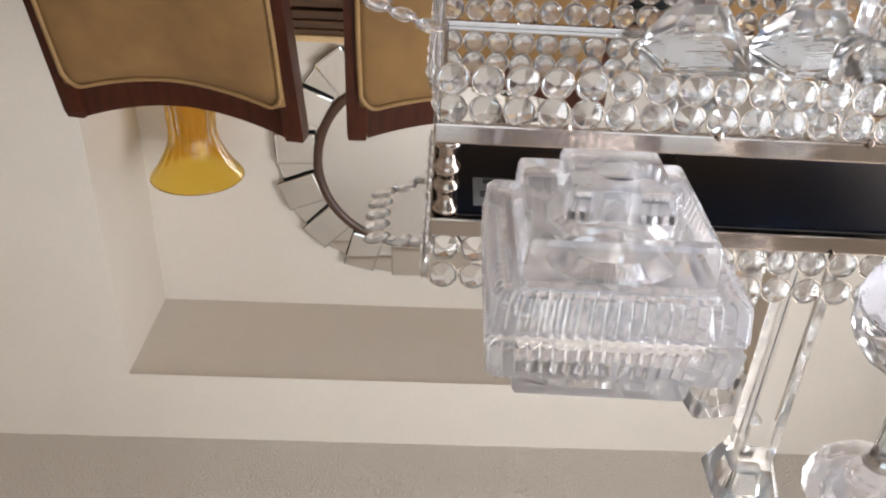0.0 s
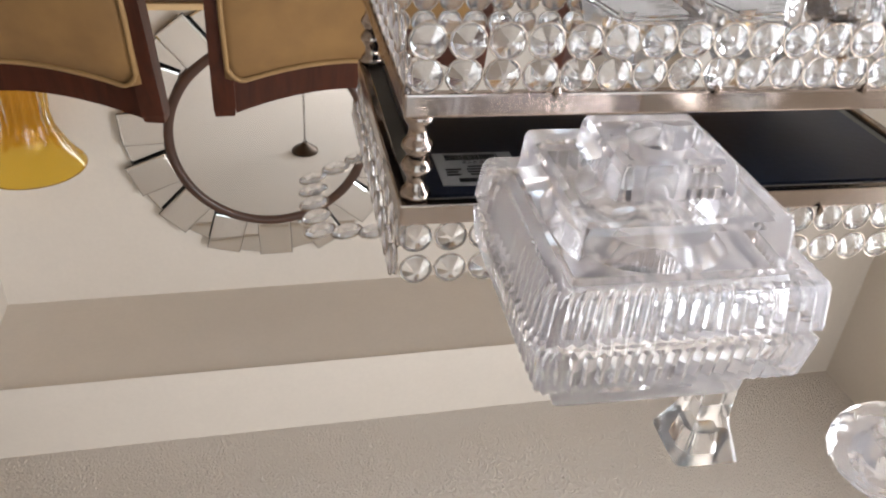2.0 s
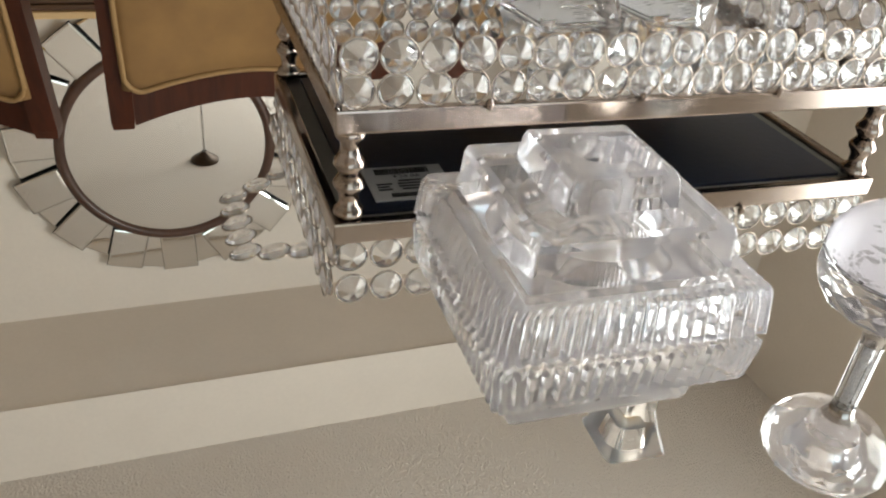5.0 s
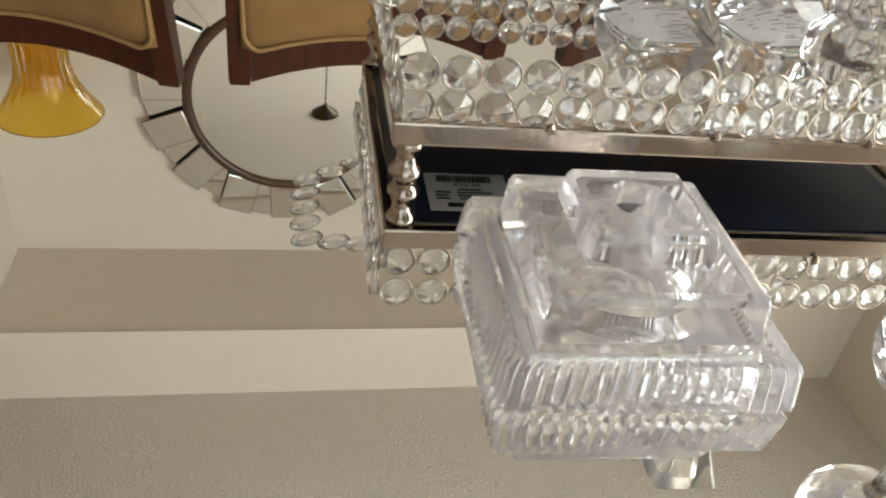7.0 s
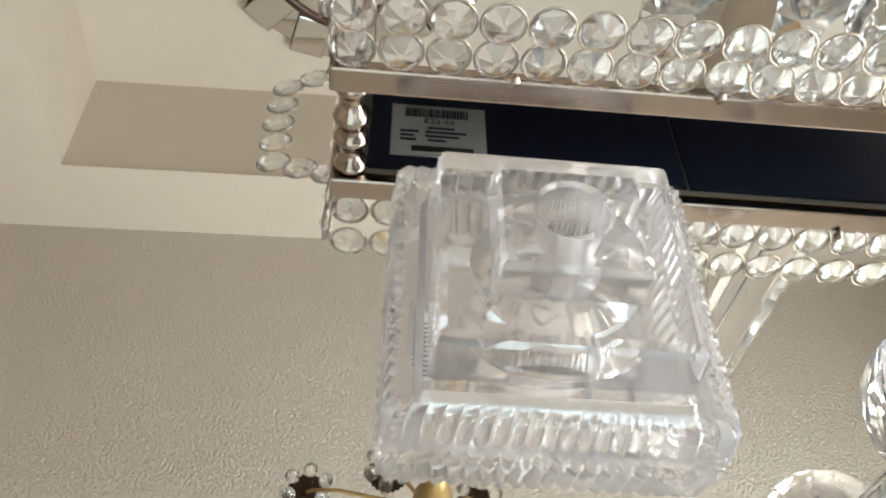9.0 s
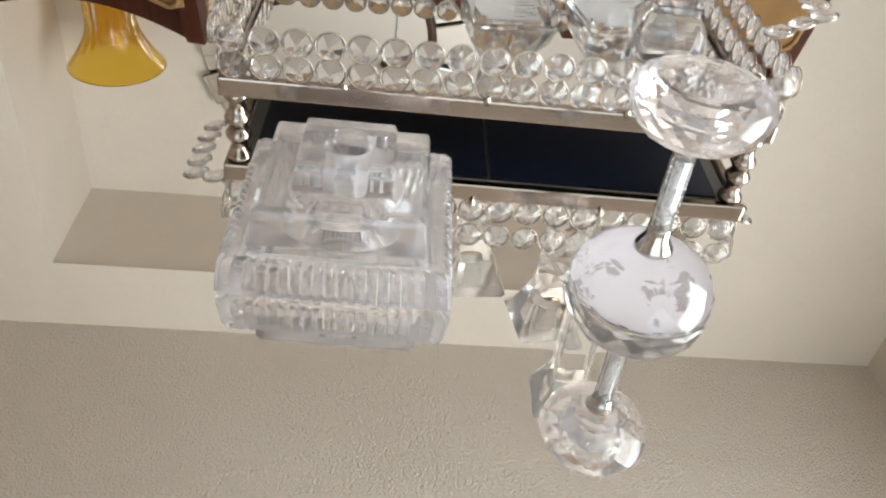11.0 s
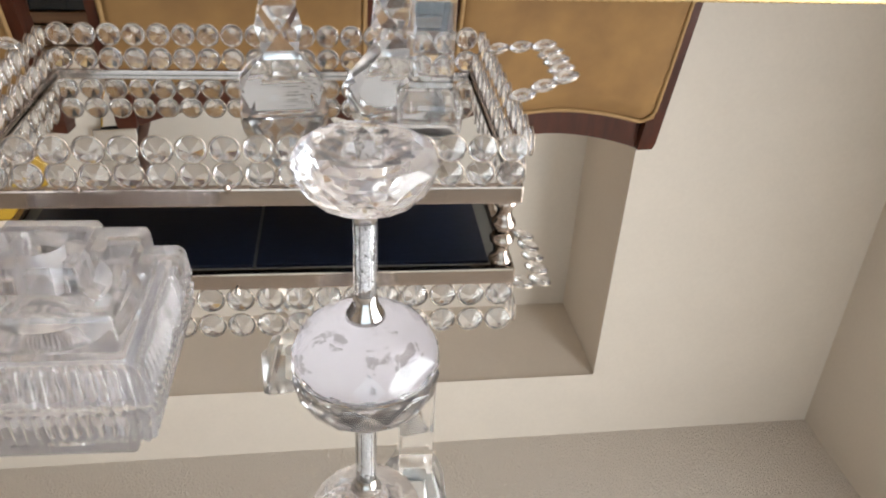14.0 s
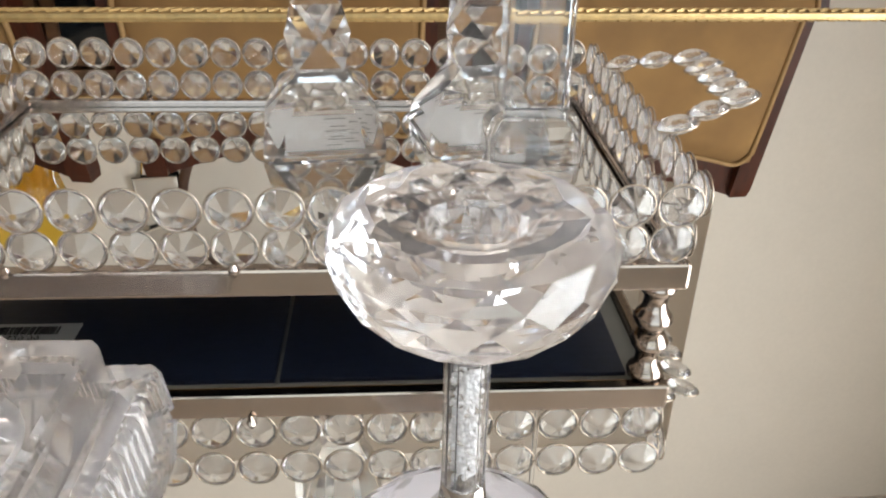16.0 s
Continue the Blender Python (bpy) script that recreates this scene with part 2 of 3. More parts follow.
# ---- the room ----
bm = bmesh.new()
bx(bm, WEST - 0.12, SOUTH - 0.12, -0.1, EAST + 0.12, 2.8, 0.0)
setting("floor", bm, FLOOR, "pale beige floor under the dining table", "floor")
bm = bmesh.new()
bx(bm, WEST - 0.12, SOUTH - 0.12, HIGH, EAST + 0.12, 2.8, HIGH + 0.1)
setting("ceiling", bm, CEILING, "beige sprayed orange-peel plaster ceiling", "ceiling")
bm = bmesh.new()
arch = ((WEST - 0.12, 0), (NICHE_L, 0), (NICHE_L, NICHE_TOP), (NICHE_R, NICHE_TOP), (NICHE_R, 0), (EAST + 0.12, 0), (EAST + 0.12, HIGH), (WEST - 0.12, HIGH))
loft(bm, [[(x, WALL_Y, z) for x, z in arch], [(x, 2.8, z) for x, z in arch]])
soft = [e for e in bm.edges if all(abs(v.co.y - WALL_Y) < 1e-4 and NICHE_L - 0.01 < v.co.x < NICHE_R + 0.01 for v in e.verts) and max(v.co.z for v in e.verts) > 1]
bmesh.ops.bevel(bm, geom=soft, offset=0.006, segments=3, profile=0.5, affect="EDGES")
bx(bm, NICHE_L, NICHE_Y, 0, NICHE_R, 2.8, NICHE_TOP, 0.0)
setting("wall_north", bm, WALL, "beige painted wall with a deep rectangular niche", "wall")
EW = (-0.75, 0.85, 0.5, 2.1)                # the side window: y, y, z, z
bm = bmesh.new()
bx(bm, EAST, SOUTH, 0, EAST + 0.12, EW[0], HIGH)
bx(bm, EAST, EW[1], 0, EAST + 0.12, WALL_Y, HIGH)
bx(bm, EAST, EW[0], 0, EAST + 0.12, EW[1], EW[2])
bx(bm, EAST, EW[0], EW[3], EAST + 0.12, EW[1], HIGH)
setting("wall_east", bm, WALL, "beige painted wall with a window", "wall")
bm = bmesh.new()
bx(bm, WEST - 0.12, SOUTH, 0, WEST, WALL_Y, HIGH)
setting("wall_west", bm, WALL, "plain beige painted wall", "wall")
# opening out of view, added to house the south fill lamp
WIN = (0.25, 3.3, 0.35, 2.25)
bm = bmesh.new()
bx(bm, WEST - 0.12, SOUTH - 0.12, 0, WIN[0], SOUTH, HIGH)
bx(bm, WIN[1], SOUTH - 0.12, 0, EAST + 0.12, SOUTH, HIGH)
bx(bm, WIN[0], SOUTH - 0.12, 0, WIN[1], SOUTH, WIN[2])
bx(bm, WIN[0], SOUTH - 0.12, WIN[3], WIN[1], SOUTH, HIGH)
setting("wall_south", bm, WALL, "beige painted wall with a wide window", "wall")
WHITE = simple("white_frame_paint", (0.8, 0.8, 0.78), 0.5, 0, 0.05, 80)


def window_frame(name, m, w, h, label):
    """A white frame of two lights, its lower middle at the origin, in the plane y = 0."""
    win = tagged(new(name), label, "window", kind="structure")
    win.matrix_basis = m
    for x0, x1 in ((-w / 2, -w / 2 + 0.06), (-0.03, 0.03), (w / 2 - 0.06, w / 2)):
        bm = bmesh.new()
        bx(bm, x0, -0.02, 0.06, x1, 0.02, h - 0.06, 0.004)
        part("window_stile", bm, WHITE, win)
    for z0, z1 in ((0, 0.06), (h - 0.06, h)):
        bm = bmesh.new()
        bx(bm, -w / 2, -0.02, z0, w / 2, 0.02, z1, 0.004)
        part("window_rail", bm, WHITE, win)


window_frame("window_1", pose((WIN[0] + WIN[1]) / 2, SOUTH - 0.09, WIN[2]), WIN[1] - WIN[0], WIN[3] - WIN[2], "unseen wide white-framed window, added around the south fill light")
window_frame("window_2", pose(EAST + 0.09, (EW[0] + EW[1]) / 2, EW[2], 0, 0, 90), EW[1] - EW[0], EW[3] - EW[2], "white-framed side window letting in daylight")

# ---- dining table ----
TX0, TX1, TY0, TY1 = 0.75, 2.95, 0.1, 1.402
table = thing("dining_table", pose(0, 0, 0), "dining table with a mirrored top and gilded rope edge", "table")
bm = bmesh.new()
bx(bm, TX0, TY0, TOP - 0.008, TX1, TY1, TOP, 0.0)
part("mirror_top", bm, TABLE_MIRROR, table, "clear mirror glass table top")
for name, x0, y0, x1, y1 in (("edge_moulding", TX0 - 0.022, TY1, TX1 + 0.022, TY1 + 0.022), ("edge_moulding", TX0 - 0.022, TY0 - 0.022, TX1 + 0.022, TY0),
                             ("edge_moulding", TX0 - 0.022, TY0, TX0, TY1), ("edge_moulding", TX1, TY0, TX1 + 0.022, TY1)):
    bm = bmesh.new()
    bx(bm, x0, y0, TOP - 0.06, x1, y1, TOP + 0.004, 0.003)
    edge = part(name, bm, GOLD, table, "gilded edge moulding")
    bm = bmesh.new()
    long = x1 - x0 > y1 - y0
    a, b = (x0, x1) if long else (y0, y1)
    mid = (y0 + y1) / 2 if long else (x0 + x1) / 2
    k = int((b - a) / 0.012)
    for i in range(k):
        s = a + (i + 0.5) * (b - a) / k
        q = [(s - 0.0085, mid - 0.004, TOP + 0.0036), (s, mid, TOP + 0.0048), (s + 0.0085, mid + 0.004, TOP + 0.0036)]
        sweep(bm, q if long else [(y, x, z) for x, y, z in q], 0.0028, 6)
    tagged(part("rope_carving", bm, GOLD, edge), "carved gilded rope", kind="stuff")
bm = bmesh.new()
bx(bm, TX0 + 0.02, TY0 + 0.02, TOP - 0.035, TX1 - 0.02, TY1 - 0.02, TOP - 0.009)
part("table_board", bm, MAHOGANY, table)
for x in (TX0 + 0.1, TX1 - 0.1):
    for y in (TY0 + 0.1, TY1 - 0.1):
        bm = bmesh.new()
        loft(bm, [squarish(h, z, 24, 8, 0) for h, z in ((0.025, 0), (0.03, 0.1), (0.045, TOP - 0.2), (0.05, TOP - 0.036))])
        leg = part("leg", bm, MAHOGANY, table)
        leg.matrix_basis = pose(x, y, 0)


# ---- dining chairs ----
def dining_chair():
    """An upholstered dining chair, its seat's middle at the origin, facing -y."""
    ch = thing("dining_chair", pose(0, 0, 0), "dark mahogany dining chair with a gold suede back", "chair", "chairs along the far side of the table")
    W, Z1 = 0.217, 1.124                     # half width, height of the ears
    rake = lambda z: 0.0 + 0.25 * max(0.0, z - 0.5)       # the back leans away
    y0 = -0.02
    bow = lambda u: 0.018 * (1 - u * u)    # the back is hollow in plan
    dip = lambda u: -0.034 * (1 - abs(u) ** 1.8)
    for s in (-1, 1):
        bm = bmesh.new()
        rings = []
        for z in (0.0, 0.25, 0.47, 0.6, 0.8, 0.95, 1.05, 1.11, Z1):
            hw = 0.017
            y = y0 + rake(z) + (0.08 * (0.47 - z) if z < 0.47 else 0)
            x = s * (W - hw - 0.012 * max(0, 1 - z / 1.1))
            e = 0.002 if z == Z1 else 0.0
            rings.append([(x - hw + e, y - 0.014 + e, z), (x + hw - e, y - 0.014 + e, z), (x + hw - e, y + 0.02 - e, z), (x - hw + e, y + 0.02 - e, z)])
        loft(bm, rings)
        part("back_post", bm, MAHOGANY, ch)
    bm = bmesh.new()
    rings = []
    for i in range(17):
        u = -1 + i / 8
        x = u * (W - 0.034)
        zt, zb = Z1 + dip(u) - 0.002, Z1 - 0.07 + dip(u)
        y = y0 + rake(zt) + bow(u)
        rings.append([(x, y - 0.012, zb), (x, y - 0.012 + 0.008, zt), (x, y + 0.022, zt), (x, y + 0.016, zb)])
    loft(bm, rings)
    part("crest_rail", bm, MAHOGANY, ch, smooth=False)
    bm = bmesh.new()
    rings, rim = [], []
    zs = [0.56 + 0.45 * k / 12 for k in range(13)]
    for i in range(25):
        u = -1 + i / 12
        x = u * (W - 0.022)
        top = Z1 - 0.056 + dip(u) - 0.016 * max(0.0, (abs(u) - 0.8) / 0.2) ** 2.5
        col = []
        for z in zs:
            zz = 0.56 + (z - 0.56) / 0.45 * (top - 0.56)
            puff = 0.016 * (1 - u ** 6) * (1 - ((zz - 0.56) / (top - 0.56) * 2 - 1) ** 6)
            col.append((x, y0 + rake(zz) + bow(u) - 0.016 - puff, zz))
        back = [(x, y0 + rake(p[2]) + bow(u) + 0.014, p[2]) for p in reversed(col)]
        rings.append(col + back)
    loft(bm, rings)
    part("backrest", bm, SUEDE, ch, "gold suede back cushion", True)
    bm = bmesh.new()
    line = []
    for u in [k / 30 - 1 for k in range(61)]:
        zz = Z1 - 0.06 + dip(u) - 0.03 * max(0.0, (abs(u) - 0.84) / 0.16) ** 2.5
        line.append((u * (W - 0.026), y0 + rake(zz) + bow(u) - 0.0185, zz))
    for z in (0.95, 0.85, 0.75, 0.65, 0.58):
        line.append((W - 0.024, y0 + rake(z) - 0.0175, z))
    line += [(-p[0], p[1], p[2]) for p in reversed(line[-5:])]
    sweep(bm, line, 0.0042, 6, closed=True)
    part("piping", bm, PIPING, ch, "corded piping", True)
    bm = bmesh.new()
    loft(bm, [squarish(h, z, 40, 7) for h, z in ((0.2, 0.42), (0.215, 0.435), (0.215, 0.47), (0.2, 0.495), (0.12, 0.505))])
    seat = part("seat", bm, SUEDE, ch, "gold suede seat", True)
    seat.matrix_basis = pose(0, -0.235, 0)
    for s in (-1, 1):
        bm = bmesh.new()
        loft(bm, [squarish(h, z, 16, 8) for h, z in ((0.014, 0), (0.02, 0.3), (0.023, 0.419))])
        leg = part("front_leg", bm, MAHOGANY, ch)
        leg.matrix_basis = pose(s * 0.18, -0.41, 0)
    return ch


chair = dining_chair()
chair.matrix_basis = pose(1.18, 1.622, 0, 0, 0, -10)
copy_thing(chair, pose(1.704, 1.602, 0))
copy_thing(chair, pose(2.2417, 1.61, 0, 0, 0, 5))

# ---- hutch, vase and sunburst mirror in the niche ----
HX0, HX1, HY, HZ = 0.88, 2.56, 2.31, 1.114
hutch = thing("hutch", pose(0, 0, 0), "walnut hutch with dark glass doors in the niche", "cabinet")
bm = bmesh.new()
bx(bm, HX0, HY + 0.02, 0, HX1, NICHE_Y - 0.004, HZ - 0.05, 0.003)
part("body", bm, HUTCH_WOOD, hutch)
bm = bmesh.new()
for k, (out, z0, z1) in enumerate(((0.0, HZ - 0.05, HZ - 0.03), (0.012, HZ - 0.03, HZ - 0.012), (0.02, HZ - 0.012, HZ))):
    bx(bm, HX0 - out, HY - out, z0, HX1 + out, NICHE_Y - 0.004, z1, 0.002)
part("cornice", bm, HUTCH_WOOD, hutch)
bm = bmesh.new()
bx(bm, HX0 - 0.026, HY - 0.026, HZ, HX1 + 0.026, NICHE_Y - 0.004, HZ + 0.016, 0.004)
part("top_board", bm, simple("cream_paint", (0.8, 0.54, 0.27), 0.5, 0, 0.15, 60), hutch, "cream painted top board")
step = (HX1 - HX0) / 6
for i in range(6):
    x0, x1 = HX0 + i * step + 0.006, HX0 + (i + 1) * step - 0.006
    door = new("door")
    door.parent = hutch
    for a, b, c, d in ((x0, 0.12, x0 + 0.024, HZ - 0.06), (x1 - 0.024, 0.12, x1, HZ - 0.06),
                       (x0 + 0.024, 0.12, x1 - 0.024, 0.16), (x0 + 0.024, HZ - 0.084, x1 - 0.024, HZ - 0.06), (x0 + 0.024, 0.66, x1 - 0.024, 0.68)):
        bm = bmesh.new()
        bx(bm, a, HY - 0.004, b, c, HY + 0.018, d, 0.002)
        part("door_frame", bm, HUTCH_WOOD, door)
    bm = bmesh.new()
    bx(bm, x0 + 0.024, HY + 0.008, 0.16, x1 - 0.024, HY + 0.012, HZ - 0.084)
    part("pane", bm, DARK_GLASS, door, "dark glass pane")

vase = thing("vase", pose(1.006, 2.45, HZ + 0.016), "tall ribbed amber glass vase with a flared rim", "vase")
bm = bmesh.new()
H = 1.565 - HZ - 0.016
prof = [(0.055, 0), (0.062, 0.012), (0.05, 0.05), (0.058, 0.13), (0.066, 0.2), (0.064, H - 0.17), (0.062, H - 0.135), (0.068, H - 0.1), (0.085, H - 0.062), (0.108, H - 0.024), (0.123, H - 0.006), (0.126, H)]
N = 72


def ribbed(r, z, top):
    deep = 0.0055 * min(1.0, max(0.0, (top - 0.02 - z) / 0.1))
    return [((r - deep * (0.5 - 0.5 * math.cos(18 * 2 * math.pi * i / N))) * math.cos(2 * math.pi * i / N),
             (r - deep * (0.5 - 0.5 * math.cos(18 * 2 * math.pi * i / N))) * math.sin(2 * math.pi * i / N), z) for i in range(N)]


loft(bm, [ribbed(r, z, H) for r, z in prof] + [circle(r - 0.004, max(z, 0.012), N) for r, z in reversed(prof)])
part("glass_body", bm, AMBER, vase, smooth=True)

MX, MZ, MY = 1.583, 1.59, NICHE_Y - 0.026
sunburst = thing("sunburst_mirror", pose(MX, MY, MZ, 90, 0, 0), "round wall mirror in a bronze ring with mirrored tile rays", "mirror")
bm = bmesh.new()
lathe(bm, [(0.267, -0.004), (0.267, 0.004)], 96)
part("round_mirror", bm, WALL_MIRROR, sunburst, "round mirror glass")
bm = bmesh.new()
torus(bm, 0.271, 0.015, 96, 12)
part("ring_frame", bm, DARK_RING, sunburst, "dark bronze ring", True)
tile_bm = bmesh.new()
bx(tile_bm, -0.048, -0.06, -0.0025, 0.048, 0.06, 0.0, 0)
tile_back = to_mesh("tile_back", tile_bm, DARK_EDGE)
tile_bm = bmesh.new()
loft(tile_bm, [[(-0.0465, -0.0585, 0.0), (0.0465, -0.0585, 0.0), (0.0465, 0.0585, 0.0), (-0.0465, 0.0585, 0.0)],
               [(-0.0465, -0.0585, 0.0015), (0.0465, -0.0585, 0.0015), (0.0465, 0.0585, 0.0015), (-0.0465, 0.0585, 0.0015)],
               [(-0.042, -0.054, 0.003), (0.042, -0.054, 0.003), (0.042, 0.054, 0.003), (-0.042, 0.054, 0.003)]])
tile_face = to_mesh("tile_face", tile_bm, WALL_MIRROR)
rnd = random.Random(4)
for layer, (count, rad, deep, off) in enumerate(((15, 0.336, 0.004, 0.5), (15, 0.33, -0.012, 0.0))):
    for i in range(count):
        a = 360 * (i + off) / count + 6
        m = pose(0, 0, deep, 0, 0, a) @ pose(rad + rnd.uniform(-0.004, 0.004), 0, 0, rnd.uniform(-2, 2), rnd.uniform(-2, 2), -90 + rnd.uniform(-10, -1))
        t = share("mirror_tile", tile_back, sunburst, m)
        share("bevelled_face", tile_face, t, Matrix.Identity(4))

# ---- chandelier over the table ----
lamp = thing("chandelier", pose(1.765, 1.168, 0), "antique bronze chandelier with beaded petals and crystal drops", "chandelier")
bm = bmesh.new()
lathe(bm, [(0.012, HIGH - 0.05), (0.016, HIGH - 0.04), (0.04, HIGH - 0.028), (0.062, HIGH - 0.01), (0.064, HIGH)], 32)
part("canopy", bm, BRONZE, lamp, smooth=True)
link = bmesh.new()
torus(link, 0.0085, 0.0017, 12, 5, 0.62, 1.3)
link = to_mesh("chain_link", link, BRONZE, True)
z = HIGH - 0.055
for i in range(19):
    share("chain_link", link, lamp, pose(0, 0, z, 90, 0, 90 * (i % 2)))
    z -= 0.0165
bm = bmesh.new()
lathe(bm, [(0.006, z + 0.01), (0.02, z - 0.01), (0.012, z - 0.04), (0.028, z - 0.08), (0.018, z - 0.14), (0.034, z - 0.2), (0.02, z - 0.26), (0.008, z - 0.29)], 20)
part("stem", bm, GOLD, lamp, smooth=True)
pan = bmesh.new()
ring = []
for i in range(44):
    a = 2 * math.pi * i / 44
    w = 1 + 0.1 * (i % 2)
    ring.append((0.034 * w * math.cos(a), 0.034 * w * math.sin(a)))
loft(pan, [[(0.3 * x, 0.3 * y, -0.006) for x, y in ring], [(x, y, 0.0) for x, y in ring], [(x, y, 0.0025) for x, y in ring], [(0.5 * x, 0.5 * y, -0.002) for x, y in ring]])
pan = to_mesh("drip_pan", pan, BRONZE)
cup = bmesh.new()
lathe(cup, [(0.006, -0.002), (0.012, 0.006), (0.013, 0.03), (0.009, 0.03), (0.0085, 0.075), (0.007, 0.078)], 16)
cup = to_mesh("candle_cup", cup, simple("ivory_sleeve", (0.7, 0.62, 0.45), 0.5, 0, 0.1, 90), True)
drop = bmesh.new()
facets(drop, [(0.002, -0.018), (0.0125, -0.006), (0.0125, 0.0), (0.006, 0.012), (0.0015, 0.016)], 10)
drop = to_mesh("crystal_drop", drop, CRYSTAL_BEAD)
for dx, dy, dz in ((-0.073, 0.075, 0), (-0.21, 0.034, 0), (0.084, 0.022, 0.01), (0.073, -0.075, 0), (0.21, -0.034, 0), (-0.084, -0.022, 0.01)):
    a = math.atan2(dy, dx)
    tip = Vector((dx, dy, 1.86 + dz))
    bm = bmesh.new()
    sweep(bm, [(0.02 * math.cos(a), 0.02 * math.sin(a), z - 0.14), (0.35 * tip.x, 0.35 * tip.y, z - 0.165), (0.75 * tip.x, 0.75 * tip.y, z - 0.17), (0.95 * tip.x, 0.95 * tip.y, tip.z - 0.016), tip + Vector((0, 0, -0.004))], 0.0036, 8)
    arm = part("arm", bm, GOLD, lamp, smooth=True)
    share("drip_pan", pan, arm, Matrix.Translation(tip))
    share("candle_cup", cup, arm, Matrix.Translation(tip))
    for k in range(6):
        b = 2 * math.pi * k / 6 + 0.4
        share("crystal_drop", drop, arm, Matrix.Translation(tip + Vector((0.033 * math.cos(b), 0.033 * math.sin(b), -0.02))))

# ---- the crystal tray ----
TW, TD = 0.332, 0.207
tray = thing("crystal_tray", pose(1.789, 0.931, TOP, 0, 0, -1.3), "nickel serving tray with a mirror floor and crystal bead gallery", "tray")
RB, RT = 0.0237, 0.0355                    # rim underside and top over the table
for x0, y0, x1, y1 in ((-TW / 2, -TD / 2, TW / 2, -TD / 2 + 0.006), (-TW / 2, TD / 2 - 0.006, TW / 2, TD / 2),
                       (-TW / 2, -TD / 2 + 0.006, -TW / 2 + 0.006, TD / 2 - 0.006), (TW / 2 - 0.006, -TD / 2 + 0.006, TW / 2, TD / 2 - 0.006)):
    bm = bmesh.new()
    bx(bm, x0, y0, RB, x1, y1, RT, 0.0012)
    part("rim", bm, SILVER, tray, "polished nickel rim")
bm = bmesh.new()
bx(bm, -TW / 2 + 0.007, -TD / 2 + 0.007, RB + 0.005, TW / 2 - 0.007, TD / 2 - 0.007, RB + 0.008)
part("mirror_floor", bm, TRAY_MIRROR, tray, "mirror glass floor")
for x0, x1 in ((-TW / 2 + 0.016, -0.001), (0.001, TW / 2 - 0.016)):
    bm = bmesh.new()
    bx(bm, x0, -TD / 2 + 0.012, RB + 0.001, x1, TD / 2 - 0.012, RB + 0.003)
    part("bottom_board", bm, BLACK_FELT, tray, "black backing board")
bm = bmesh.new()
bx(bm, -TW / 2 + 0.0065, -TD / 2 + 0.0065, RB + 0.0032, TW / 2 - 0.0065, TD / 2 - 0.0065, RB + 0.0048)
part("bottom_sheet", bm, GREY_BOARD, tray, "pale grey backing sheet")
bm = bmesh.new()
lathe(bm, [(0.0046, 0), (0.0058, 0.0012), (0.0082, 0.0052), (0.0076, 0.0075), (0.0058, 0.0098), (0.0050, 0.0125), (0.0050, 0.0165), (0.0072, 0.019), (0.0079, 0.021), (0.0072, RB)], 24)
foot = to_mesh("foot", bm, SILVER, True)
for x in (-1, 1):
    for y in (-1, 1):
        share("foot", foot, tray, pose(x * (TW / 2 - 0.009), y * (TD / 2 - 0.009), 0))

BEAD = 0.0084
bm = bmesh.new()
facets(bm, [(BEAD * 0.82, -0.0022), (BEAD, -0.0006), (BEAD, 0.0004), (0.0012, 0.0038)], 9)
bead = to_mesh("crystal_bead", bm, CRYSTAL_BEAD)
bm = bmesh.new()
facets(bm, [(BEAD * 0.45, -0.0034), (BEAD * 0.82, -0.002), (BEAD, -0.0003), (BEAD * 0.85, 0.0018), (BEAD * 0.45, 0.0034)], 10)
flat_bead = to_mesh("crystal_bead", bm, CRYSTAL_BEAD)
bm = bmesh.new()
for side in (-0.0014, 0.0014):
    torus(bm, BEAD + 0.0003, 0.0005, 20, 5)
    bmesh.ops.translate(bm, verts=bm.verts[-100:], vec=(0, 0, side))
bead_ring = to_mesh("bead_ring", bm, WIRE, True)
bm = bmesh.new()
torus(bm, BEAD + 0.0003, 0.00048, 24, 6)
thin_ring = to_mesh("bead_ring", bm, WIRE, True)
rnd = random.Random(11)


def bead_row(x0, y0, x1, y1, count, out):
    """Two rows of ringed beads over one side of the rim; out: the way they face."""
    for row in range(2):
        zc = RT + BEAD + row * (2 * BEAD + 0.0008)
        lean = 0.0012 + 0.0035 * row
        for i in range(count):
            s = (i + 0.5) / count
            face = math.degrees(math.atan2(out[1], out[0])) + 90
            m = pose(x0 + (x1 - x0) * s + out[0] * lean, y0 + (y1 - y0) * s + out[1] * lean, zc, 0, 0, face) @ pose(0, 0, 0, 91, 0, 0) @ pose(0, 0, 0, 0, 0, rnd.uniform(0, 36))
            b = share("crystal_bead", bead, tray, m)
            share("bead_ring", bead_ring if out[0] else thin_ring, b, Matrix.Identity(4))


